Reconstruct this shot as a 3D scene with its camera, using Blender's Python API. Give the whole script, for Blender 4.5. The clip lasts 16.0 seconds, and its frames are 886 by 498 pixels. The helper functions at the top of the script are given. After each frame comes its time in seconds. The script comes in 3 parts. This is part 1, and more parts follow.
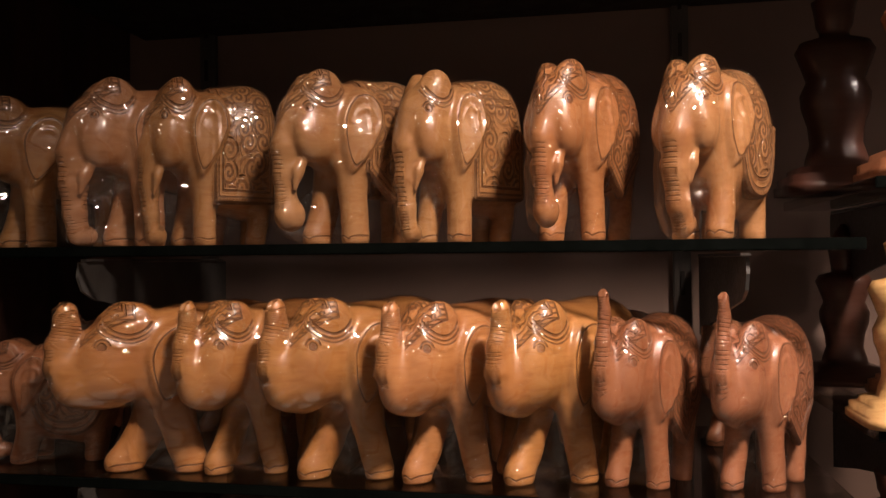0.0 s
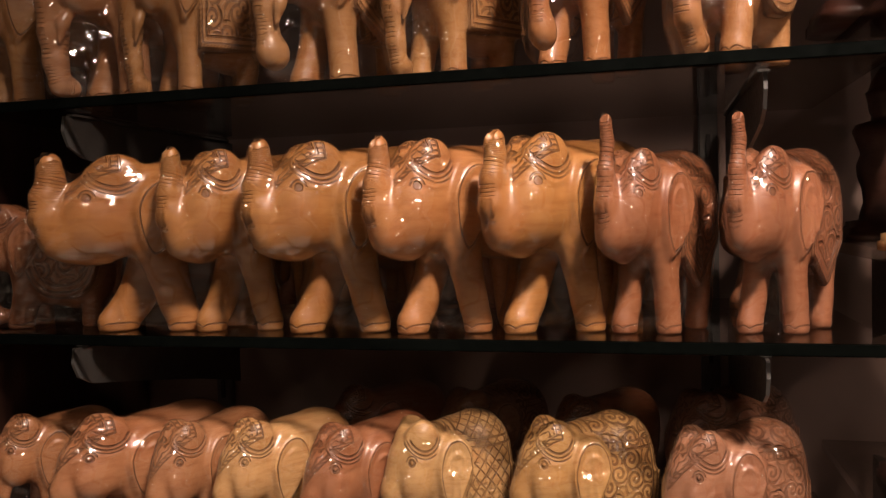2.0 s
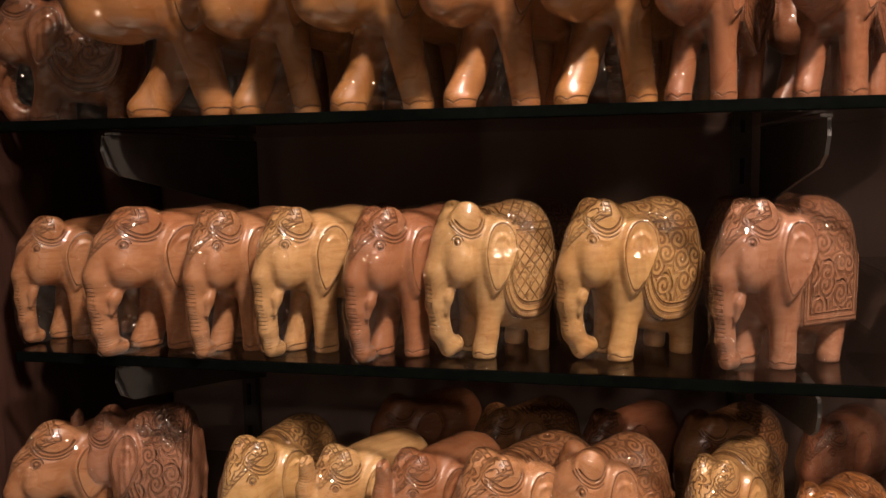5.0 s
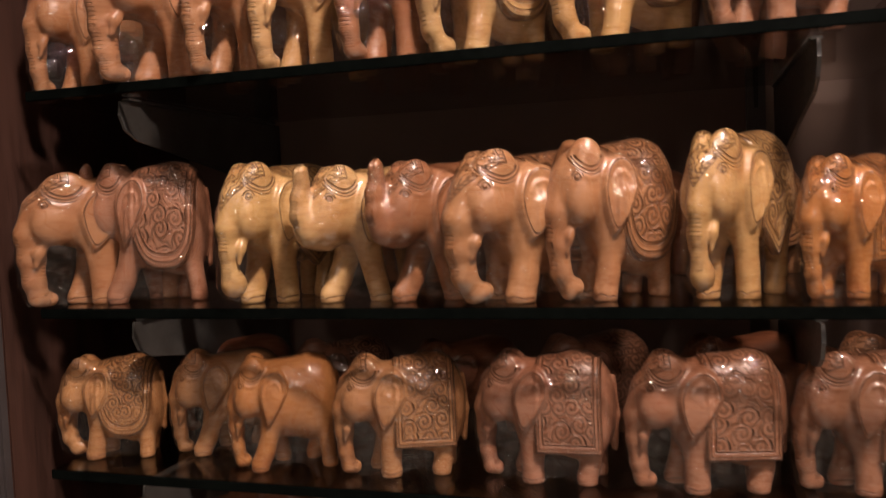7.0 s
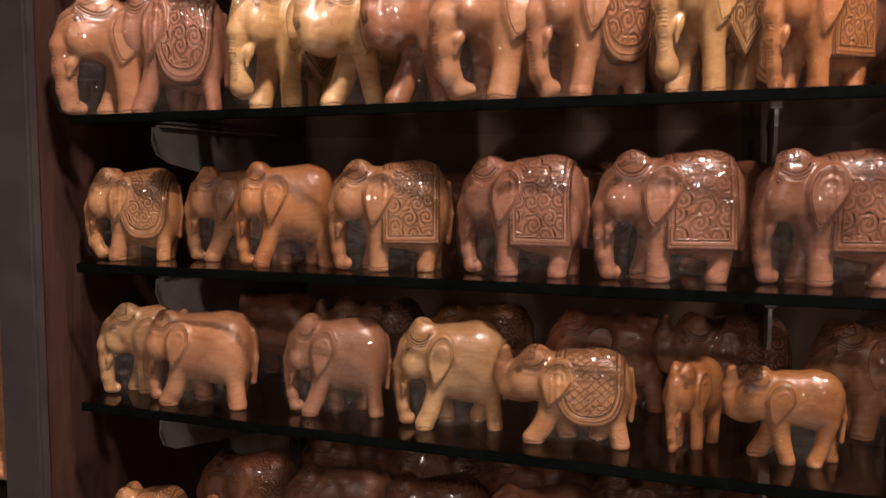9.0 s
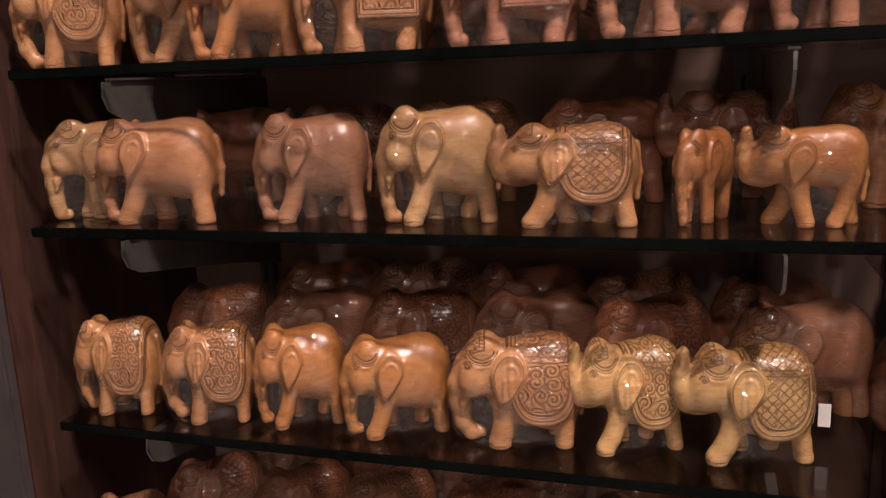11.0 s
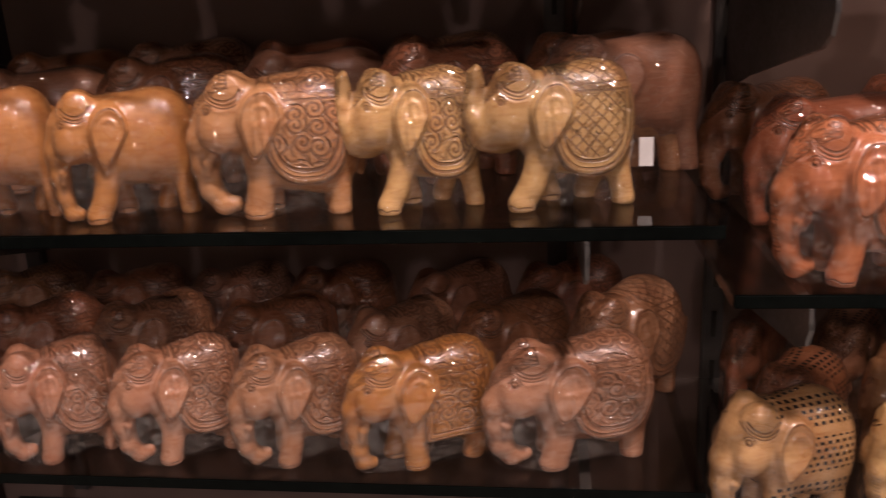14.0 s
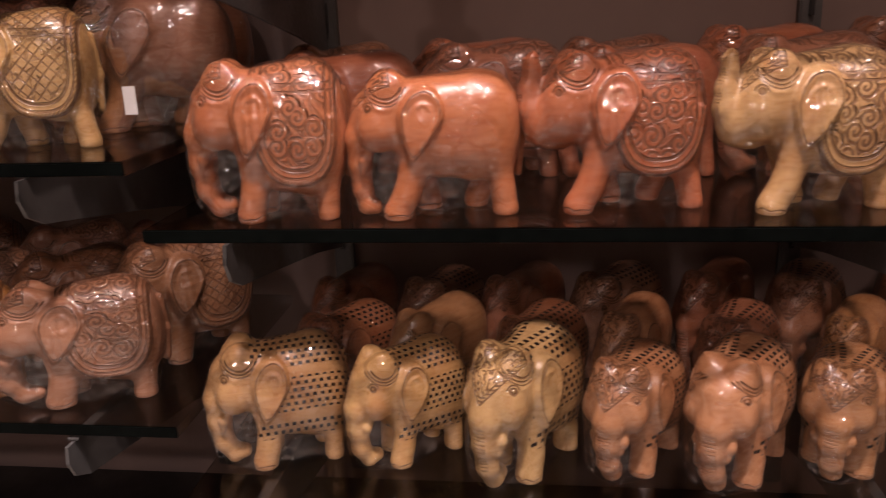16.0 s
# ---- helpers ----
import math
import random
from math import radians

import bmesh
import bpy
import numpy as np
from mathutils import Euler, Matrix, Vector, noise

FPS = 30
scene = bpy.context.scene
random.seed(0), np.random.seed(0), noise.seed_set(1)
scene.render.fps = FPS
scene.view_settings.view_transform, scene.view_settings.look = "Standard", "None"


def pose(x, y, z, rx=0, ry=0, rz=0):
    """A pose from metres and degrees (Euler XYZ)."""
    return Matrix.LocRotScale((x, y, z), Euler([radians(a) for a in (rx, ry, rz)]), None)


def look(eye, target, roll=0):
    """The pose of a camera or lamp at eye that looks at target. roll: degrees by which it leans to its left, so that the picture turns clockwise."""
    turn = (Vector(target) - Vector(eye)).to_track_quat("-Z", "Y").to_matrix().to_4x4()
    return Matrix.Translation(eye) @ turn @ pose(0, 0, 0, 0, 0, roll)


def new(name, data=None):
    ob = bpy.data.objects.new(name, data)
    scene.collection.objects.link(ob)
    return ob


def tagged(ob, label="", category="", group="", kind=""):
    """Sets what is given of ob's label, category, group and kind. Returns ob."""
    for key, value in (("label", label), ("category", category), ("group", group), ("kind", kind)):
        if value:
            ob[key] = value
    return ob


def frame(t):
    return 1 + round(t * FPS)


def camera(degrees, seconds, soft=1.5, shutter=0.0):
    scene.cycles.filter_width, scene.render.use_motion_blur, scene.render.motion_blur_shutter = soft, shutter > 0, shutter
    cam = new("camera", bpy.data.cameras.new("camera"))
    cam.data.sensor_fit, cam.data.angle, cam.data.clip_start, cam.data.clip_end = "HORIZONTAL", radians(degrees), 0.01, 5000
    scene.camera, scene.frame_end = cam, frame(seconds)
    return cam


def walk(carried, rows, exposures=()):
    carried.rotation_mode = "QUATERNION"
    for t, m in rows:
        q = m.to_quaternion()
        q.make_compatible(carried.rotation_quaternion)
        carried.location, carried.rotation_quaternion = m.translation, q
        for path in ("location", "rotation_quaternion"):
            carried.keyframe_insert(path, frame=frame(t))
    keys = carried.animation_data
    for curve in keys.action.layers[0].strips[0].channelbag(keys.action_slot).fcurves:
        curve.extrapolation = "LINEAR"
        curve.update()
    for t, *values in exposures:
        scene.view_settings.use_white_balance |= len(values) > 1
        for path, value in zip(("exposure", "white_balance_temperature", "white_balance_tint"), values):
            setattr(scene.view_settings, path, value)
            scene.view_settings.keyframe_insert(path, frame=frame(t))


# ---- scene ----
BACK = 0.30
cam = camera(56.9, 16.0, soft=1.1, shutter=0.3)
PATH = [
    (0, (0.1562, -0.6012, 1.63), (-0.2118, 1.3648, 1.654), -0.5),
    (0.5, (0.1663, -0.595, 1.6125), (-0.2428, 1.363, 1.5895), -0.9),
    (1, (0.1812, -0.5862, 1.5838), (-0.2418, 1.3688, 1.5578), -0.9),
    (1.5, (0.18, -0.565, 1.5688), (-0.268, 1.382, 1.4908), -1.2),
    (2, (0.1888, -0.555, 1.5413), (-0.3032, 1.382, 1.4622), -1.5),
    (2.5, (0.1875, -0.56, 1.5263), (-0.3175, 1.372, 1.4183), -1.2),
    (3, (0.1862, -0.555, 1.5125), (-0.3528, 1.364, 1.3555), -2.1),
    (3.2, (0.1888, -0.555, 1.5088), (-0.3742, 1.356, 1.3308), -2.3),
    (5.5, (0.1288, -0.5637, 1.39), (-0.2882, 1.3762, 1.141), -1.0),
    (6, (0.1288, -0.5525, 1.365), (-0.2942, 1.3735, 1.035), -1.7),
    (6.5, (0.1187, -0.5375, 1.315), (-0.2853, 1.3985, 1.014), -1.2),
    (7, (0.18, -0.565, 1.1612), (-0.397, 1.347, 1.0482), -2.4),
    (7.5, (0.2375, -0.6112, 1.12), (-0.4115, 1.2807, 1.069), -0.7),
    (8, (0.2525, -0.6188, 1.08), (-0.3965, 1.2712, 1.006), 0.5),
    (8.5, (0.26, -0.62, 1.0612), (-0.427, 1.256, 0.9702), -0.1),
    (9, (0.2475, -0.6012, 1.02), (-0.4555, 1.2648, 0.863), -0.0),
    (9.5, (0.2263, -0.5912, 0.985), (-0.4158, 1.2958, 0.825), -0.2),
    (10, (0.2162, -0.5887, 0.955), (-0.3948, 1.2983, 0.701), -0.4),
    (10.2, (0.2162, -0.59, 0.9525), (-0.4068, 1.284, 0.6365), -1.3),
    (12.3, (0.1738, -0.5038, 0.8425), (-0.3582, 1.3612, 0.3525), -3.4),
    (12.5, (0.175, -0.5, 0.8288), (-0.363, 1.353, 0.3028), -3.5),
    (13, (0.1675, -0.4838, 0.79), (-0.3415, 1.3672, 0.227), -3.4),
    (13.5, (0.1925, -0.4612, 0.7662), (-0.2265, 1.4038, 0.1783), -3.9),
    (14, (0.2438, -0.4537, 0.7562), (-0.0293, 1.4402, 0.1763), -3.1),
    (14.5, (0.3425, -0.4325, 0.7362), (0.0915, 1.4545, 0.1212), -2.1),
    (15, (0.43, -0.4288, 0.7262), (0.209, 1.4603, 0.1082), -2.3),
    (15.5, (0.5125, -0.4362, 0.7075), (0.2675, 1.4568, 0.1115), -2.6),
    (16, (0.585, -0.445, 0.7087), (0.329, 1.456, 0.1398), -2.3),
]
walk(cam, [(t, look(eye, target, roll)) for t, eye, target, roll in PATH],
     exposures=[(0, -0.42, 6500, 10), (3, -0.45, 6500, 10), (6, -0.13, 6250, 6), (8, 0.1, 5950, 11), (10, 0.42, 5800, 12), (12.5, 0.45, 5850, 15), (16, 0.45, 5850, 18)])

# ---------------------------------------------------------------- world and lamps
world = bpy.data.worlds.new("shop_dark")
scene.world = world
world.use_nodes = True
world.node_tree.nodes["Background"].inputs[0].default_value = (0.9, 0.62, 0.42, 1)
world.node_tree.nodes["Background"].inputs[1].default_value = 0.01


def spot(name, eye, target, watts, size, spread, colour):
    lamp = bpy.data.lights.new(name, "SPOT")
    lamp.energy, lamp.shadow_soft_size, lamp.color = watts, size, colour
    lamp.spot_size, lamp.spot_blend = radians(spread), 0.9
    ob = new(name, lamp)
    ob.matrix_world = look(eye, target)
    return tagged(ob, "warm halogen spot lamp under the shop ceiling", "lamp", "ceiling spots", "structure")


WARM = (1.0, 0.785, 0.665)
spot("unseen_ceiling_spot", (0.68, -0.74, 2.66), (0.18, 0.05, 0.58), 290, 0.085, 72, WARM)
spot("unseen_ceiling_spot", (-0.60, -1.15, 2.66), (-0.1, 0.05, 0.6), 9, 0.085, 70, WARM)
spot("unseen_ceiling_spot", (1.75, -1.05, 2.66), (0.5, 0.05, 0.5), 60, 0.085, 70, WARM)
spot("unseen_ceiling_spot", (0.35, -3.3, 2.66), (0.25, 0.05, 0.30), 85, 0.085, 36, WARM)
# two added fill lamps aimed at the floor, so its bounce lifts the shade
spot("unseen_ceiling_spot", (-1.2, -2.6, 2.66), (-1.2, -2.7, 0.0), 130, 0.085, 110, WARM)
spot("unseen_ceiling_spot", (1.6, -3.2, 2.66), (1.6, -3.2, 0.0), 130, 0.085, 110, WARM)


# ---------------------------------------------------------------- materials
class Nodes:
    """Short ways to write a material's nodes."""

    def __init__(self, name):
        self.mat = bpy.data.materials.new(name)
        self.mat.use_nodes = True
        self.tree = self.mat.node_tree
        self.bsdf = self.tree.nodes["Principled BSDF"]

    def put(self, socket, value):
        if hasattr(value, "is_linked"):
            self.tree.links.new(value, socket)
        elif value is not None:
            socket.default_value = value

    def node(self, kind, out=0, set=(), **inputs):
        n = self.tree.nodes.new("ShaderNode" + kind)
        given = dict(set)
        if "operation" in given:
            n.operation = given["operation"]
        if "use_clamp" in given:
            n.use_clamp = given["use_clamp"]
        if "interpolation_type" in given:
            n.interpolation_type = given["interpolation_type"]
        if "data_type" in given:
            n.data_type = given["data_type"]
        if "blend_type" in given:
            n.blend_type = given["blend_type"]
        if "attribute_name" in given:
            n.attribute_name = given["attribute_name"]
        for key, value in inputs.items():
            self.put(n.inputs[int(key[1:]) if key[0] == "i" and key[1:].isdigit() else key], value)
        return n.outputs[out]

    def math(self, op, a, b=0.0, c=0.0, clamp=False):
        return self.node("Math", 0, {"operation": op, "use_clamp": clamp}, i0=a, i1=b, i2=c)

    def ramp(self, value, low, high, to_low=0.0, to_high=1.0):
        return self.node("MapRange", 0, {"interpolation_type": "SMOOTHSTEP"}, i0=value, i1=low, i2=high, i3=to_low, i4=to_high)

    def line(self, value, at, half):
        """1 on a thin line where value = at."""
        return self.ramp(self.math("ABSOLUTE", self.math("SUBTRACT", value, at)), half * 0.5, half, 1.0, 0.0)

    def mix(self, fac, a, b):
        return self.node("Mix", 2, {"data_type": "RGBA", "blend_type": "MIX"}, i0=fac, i6=a, i7=b)

    def shade(self, fac, a, b):
        return self.node("Mix", 2, {"data_type": "RGBA", "blend_type": "MULTIPLY"}, i0=fac, i6=a, i7=b)

    def noise(self, vector, scale, detail=4.0, rough=0.55, out=0):
        return self.node("TexNoise", out, (), Vector=vector, Scale=scale, Detail=detail, Roughness=rough)

    def bump(self, height, strength, distance, normal=None):
        return self.node("Bump", 0, (), Height=height, Strength=strength, Distance=distance, Normal=normal)

    def set(self, **inputs):
        for key, value in inputs.items():
            self.put(self.bsdf.inputs[key.replace("_", " ")], value)
        return self.mat


def carved_wood():
    """Waxed, carved kadam wood with dark stain left in the cuts; its tint is the thing's own colour."""
    m = Nodes("carved_wood")
    place = m.node("TexCoord", 3)
    tint = m.node("ObjectInfo", 1)
    chance = m.node("ObjectInfo", 5)
    attr = lambda name: m.node("Attribute", 2, {"attribute_name": name})  # noqa: E731
    cloth, cap, trunk, ear, eye, toe, pierced, brow = (attr(a) for a in ("cloth", "cap", "trunk", "ear", "eye", "toe", "pierced", "brow"))
    split = m.tree.nodes.new("ShaderNodeSeparateXYZ")
    m.tree.links.new(place, split.inputs[0])
    x, y, z = split.outputs
    # scrolls: spirals that wind round scattered centres, laid over the flank and the back
    up = m.math("ADD", z, m.math("MULTIPLY", m.math("ABSOLUTE", y), -0.55))
    warp = m.noise(place, 9.0, 2.0)
    flat = m.node("CombineXYZ", 0, (), X=m.math("ADD", x, m.math("MULTIPLY", chance, 7.0)), Y=m.math("ADD", up, m.math("MULTIPLY", warp, 0.03)))
    cells = m.tree.nodes.new("ShaderNodeTexVoronoi")
    cells.voronoi_dimensions = "2D"
    cells.inputs["Scale"].default_value = 7.2
    cells.inputs["Randomness"].default_value = 0.75
    m.tree.links.new(flat, cells.inputs["Vector"])
    away = m.tree.nodes.new("ShaderNodeSeparateXYZ")
    m.put(away.inputs[0], m.node("VectorMath", 0, {"operation": "SUBTRACT"}, i0=flat, i1=cells.outputs["Position"]))
    angle = m.math("ARCTAN2", away.outputs[1], away.outputs[0])
    curl = m.math("SINE", m.math("ADD", angle, m.math("MULTIPLY", cells.outputs["Distance"], 21.0)))
    leaf = m.math("SINE", m.math("ADD", m.math("MULTIPLY", angle, 5.0), m.math("MULTIPLY", cells.outputs["Distance"], 16.0)))
    scroll = m.math("MULTIPLY", m.ramp(curl, -0.10, 0.25), m.ramp(cells.outputs["Distance"], 0.62, 0.50))
    veins = m.math("MULTIPLY", m.ramp(leaf, 0.15, 0.5), m.ramp(cells.outputs["Distance"], 0.38, 0.48))
    motif = m.math("MAXIMUM", scroll, m.math("MULTIPLY", veins, 0.8))
    weave = m.math("MAXIMUM", m.line(m.math("SINE", m.math("MULTIPLY", m.math("ADD", x, up), 34.0)), 0.0, 0.30), m.line(m.math("SINE", m.math("MULTIPLY", m.math("SUBTRACT", x, up), 34.0)), 0.0, 0.30))
    weave = m.math("MAXIMUM", weave, m.math("MULTIPLY", veins, 0.6))
    pick = m.math("GREATER_THAN", m.math("FRACT", m.math("MULTIPLY", chance, 17.0)), 0.95)
    motif = m.math("ADD", m.math("MULTIPLY", motif, m.math("SUBTRACT", 1.0, pick)), m.math("MULTIPLY", weave, pick))
    inner = m.math("MULTIPLY", motif, m.ramp(cloth, 0.080, 0.088))
    edges = m.math("MAXIMUM", m.line(cloth, 0.004, 0.010), m.math("MAXIMUM", m.line(cloth, 0.034, 0.008), m.line(cloth, 0.070, 0.010)))
    ticks = m.math("MULTIPLY", m.ramp(m.math("SINE", m.math("MULTIPLY", m.math("ADD", x, m.math("MULTIPLY", z, 0.9)), 230.0)), 0.2, 0.7),
                   m.math("MULTIPLY", m.ramp(cloth, 0.010, 0.014), m.ramp(cloth, 0.032, 0.028)))
    on_cloth = m.ramp(cloth, 0.02, 0.03)
    girths = m.math("MULTIPLY", on_cloth, m.math("MAXIMUM", m.line(z, 0.80, 0.009), m.line(z, 0.845, 0.008)))
    # head cloth with a hatched hem, trunk rings, ear folds, brow and eye
    hem = m.math("MAXIMUM", m.line(cap, 0.004, 0.008), m.line(cap, 0.045, 0.007))
    hem = m.math("MAXIMUM", hem, m.math("MULTIPLY", m.ramp(m.math("SINE", m.math("MULTIPLY", z, 240.0)), 0.1, 0.6),
                 m.math("MULTIPLY", m.ramp(cap, 0.010, 0.013), m.ramp(cap, 0.040, 0.036))))
    crown = m.math("MULTIPLY", m.ramp(m.math("SINE", m.math("ADD", m.math("MULTIPLY", warp, 40.0), m.math("MULTIPLY", y, 90.0))), 0.3, 0.8), m.ramp(cap, 0.055, 0.06))
    rings = m.math("MULTIPLY", m.ramp(m.math("SINE", m.math("MULTIPLY", trunk, 210.0)), 0.35, 0.9, 0.0, 0.6), m.math("MULTIPLY", m.ramp(trunk, 0.2, 0.25), m.ramp(m.math("ABSOLUTE", y), 0.055, 0.035)))
    fold = m.math("MAXIMUM", m.line(ear, 0.20, 0.03), 0.0)
    lids = m.math("MAXIMUM", m.line(eye, 0.028, 0.007), m.math("MAXIMUM", m.ramp(eye, 0.012, 0.009), m.math("MULTIPLY", m.line(eye, 0.046, 0.006), m.ramp(z, 0.75, 0.76))))
    folds = m.math("MAXIMUM", m.line(brow, 0.118, 0.008), m.math("MAXIMUM", m.line(brow, 0.140, 0.007), m.line(brow, 0.160, 0.006)))
    folds = m.math("MULTIPLY", folds, m.math("MULTIPLY", m.ramp(z, 0.89, 0.86), m.ramp(m.math("ABSOLUTE", y), 0.07, 0.09)))
    nails = m.math("MULTIPLY", m.line(m.math("ADD", toe, m.math("MULTIPLY", m.math("ABSOLUTE", m.math("SINE", m.math("MULTIPLY", y, 42.0))), -0.018)), 0.030, 0.006), m.ramp(x, -0.1, 0.0))
    # lattice of square holes: not cut open, their inner shade is put into the colour
    shaded_hole = m.math("MULTIPLY", m.ramp(m.math("SINE", m.math("ADD", m.math("MULTIPLY", x, 105.0), m.math("MULTIPLY", m.math("FLOOR", m.math("MULTIPLY", up, 19.0)), 3.1416))), -0.15, 0.1),
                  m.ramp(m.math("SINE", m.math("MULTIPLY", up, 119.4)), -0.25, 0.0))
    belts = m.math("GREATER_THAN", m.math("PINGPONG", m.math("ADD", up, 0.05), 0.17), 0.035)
    shaded_hole = m.math("MULTIPLY", m.math("MULTIPLY", shaded_hole, belts), m.ramp(pierced, 0.5, 0.6))
    worn = m.math("GREATER_THAN", m.math("FRACT", m.math("MULTIPLY", chance, 29.0)), 0.25)
    hem, crown = m.math("MULTIPLY", hem, worn), m.math("MULTIPLY", crown, worn)
    cut = inner
    for more in (edges, ticks, girths, hem, crown, rings, fold, lids, nails, folds):
        cut = m.math("MAXIMUM", cut, more)
    # wood: long grain, broad patches, fine pores
    shift = m.node("VectorMath", 0, {"operation": "ADD"}, i0=place, i1=m.node("CombineXYZ", 0, (), X=m.math("MULTIPLY", chance, 31.0), Y=chance, Z=m.math("MULTIPLY", chance, 13.0)))
    long = m.node("Mapping", 0, (), Vector=shift, Scale=(2.0, 9.0, 16.0))
    grain = m.noise(long, 2.4, 6.0, 0.65)
    broad = m.noise(shift, 2.6, 3.0)
    pores = m.noise(m.node("Mapping", 0, (), Vector=shift, Scale=(25.0, 120.0, 120.0)), 2.0, 2.0)
    wood = m.shade(m.ramp(grain, 0.40, 0.72), tint, (0.80, 0.70, 0.62, 1))
    wood = m.shade(m.ramp(broad, 0.45, 0.75, 0.0, 0.8), wood, (0.78, 0.62, 0.50, 1))
    wood = m.shade(m.ramp(pores, 0.60, 0.75, 0.0, 0.35), wood, (0.5, 0.38, 0.3, 1))
    wood = m.mix(m.math("MULTIPLY", cut, m.ramp(m.noise(shift, 4.5, 3.0), 0.32, 0.58, 0.40, 0.74)), wood, (0.105, 0.040, 0.016, 1))
    # near-black stands for the shade inside the lattice holes
    wood = m.mix(shaded_hole, wood, (0.012, 0.006, 0.003, 1))
    height = m.math("SUBTRACT", m.math("MULTIPLY", grain, 0.02), m.math("ADD", cut, m.math("MULTIPLY", shaded_hole, 3.0)))
    relief = m.bump(height, 1.0, 0.0022)
    film = m.bump(m.noise(shift, 11.0, 1.0, 0.5), 0.5, 0.004, m.bump(height, 0.55, 0.0016))
    return m.set(Base_Color=wood, Roughness=m.ramp(broad, 0.3, 0.8, 0.34, 0.5), Normal=relief, Coat_Weight=0.7, Coat_Roughness=0.11, Coat_IOR=1.45, Coat_Normal=film)


def cling_film():
    m = Nodes("clear_film")
    place = m.node("TexCoord", 3)
    crease = m.ramp(m.math("ABSOLUTE", m.math("SUBTRACT", m.noise(place, 4.5, 1.0, 0.5), 0.5)), 0.0, 0.03)
    folds = m.noise(m.node("Mapping", 0, (), Vector=place, Rotation=(0.5, 0.3, 0.9), Scale=(5.0, 5.0, 12.0)), 1.6, 0.0)
    bump = m.bump(m.math("ADD", m.noise(place, 7.5, 0.0), m.math("MULTIPLY", folds, 0.45)), 0.7, 0.0075, m.bump(crease, 0.6, 0.004))
    clear = m.node("BsdfTransparent", 0, (), Color=(0.985, 0.98, 0.975, 1))
    shine = m.node("BsdfGlossy", 0, (), Color=(1, 1, 1, 1), Roughness=0.03, Normal=bump)
    veil = m.node("BsdfDiffuse", 0, (), Color=(0.8, 0.78, 0.76, 1), Normal=bump)
    slant = m.node("LayerWeight", 1, (), Blend=0.5)
    haze = m.tree.nodes.new("ShaderNodeMixShader")
    m.put(haze.inputs[0], m.ramp(m.noise(place, 3.5, 3.0), 0.45, 0.75, 0.001, 0.010))
    m.put(haze.inputs[1], clear)
    m.put(haze.inputs[2], veil)
    both = m.tree.nodes.new("ShaderNodeMixShader")
    m.put(both.inputs[0], m.math("ADD", 0.10, m.math("MULTIPLY", m.math("POWER", slant, 4.0), 0.30)))
    m.put(both.inputs[1], haze.outputs[0])
    m.put(both.inputs[2], shine)
    m.put(m.tree.nodes["Material Output"].inputs[0], both.outputs[0])
    return m.mat


def dull(name, low, high, scale, rough, bump=0.0, stretch=(1, 1, 1), metal=0.0, coat=0.0, gloss=0.5):
    """A surface between two colours, mottled at two scales."""
    m = Nodes(name)
    place = m.node("Mapping", 0, (), Vector=m.node("TexCoord", 3), Scale=stretch)
    big, small = m.noise(place, scale, 4.0), m.noise(place, scale * 9, 3.0)
    both = m.math("ADD", m.math("MULTIPLY", big, 0.7), m.math("MULTIPLY", small, 0.3))
    return m.set(Base_Color=m.mix(m.ramp(both, 0.35, 0.65), (*low, 1), (*high, 1)), Roughness=m.ramp(small, 0.3, 0.7, rough * 0.85, rough * 1.15), Metallic=metal,
                 Normal=m.bump(both, 0.4, bump) if bump else None, Coat_Weight=coat, Specular_IOR_Level=gloss)


def shelf_glass():
    """Smoked plate glass, dusty on top."""
    m = Nodes("smoked_glass")
    dust = m.noise(m.node("TexCoord", 3), 26.0, 5.0)
    clear = m.node("BsdfTransparent", 0, (), Color=(0.76, 0.74, 0.72, 1))
    shine = m.node("BsdfGlossy", 0, (), Color=(1, 1, 1, 1), Roughness=m.ramp(dust, 0.45, 0.75, 0.02, 0.07))
    slant = m.node("LayerWeight", 1, (), Blend=0.5)
    both = m.tree.nodes.new("ShaderNodeMixShader")
    m.put(both.inputs[0], m.math("ADD", 0.04, m.math("MULTIPLY", m.math("POWER", slant, 5.0), 0.75)))
    m.put(both.inputs[1], clear)
    m.put(both.inputs[2], shine)
    m.put(m.tree.nodes["Material Output"].inputs[0], both.outputs[0])
    return m.mat


WOOD, FILM, GLASS = carved_wood(), cling_film(), shelf_glass()
WALL = dull("brown_wall_paint", (0.190, 0.128, 0.106), (0.235, 0.165, 0.138), 3.0, 0.75, 0.001)
PANEL = dull("dark_stained_wood", (0.030, 0.014, 0.010), (0.062, 0.028, 0.020), 5.0, 0.42, 0.0006, (9, 9, 0.7), coat=0.2)
POST = dull("painted_post", (0.030, 0.023, 0.023), (0.044, 0.035, 0.034), 4.0, 0.55, 0.0004)
METAL = dull("grey_bracket_metal", (0.085, 0.08, 0.076), (0.115, 0.11, 0.105), 30.0, 0.42, metal=0.35)
CABINET = dull("black_cabinet", (0.012, 0.010, 0.009), (0.022, 0.018, 0.016), 6.0, 0.5)
# unseen floor, far walls and ceiling: pale so that bounced light fills the shelves
FLOOR = dull("pale_bounce_floor", (0.36, 0.32, 0.27), (0.42, 0.38, 0.33), 4.0, 0.5)
CREAM = dull("cream_bounce_wall", (0.50, 0.45, 0.38), (0.56, 0.51, 0.44), 2.0, 0.7)
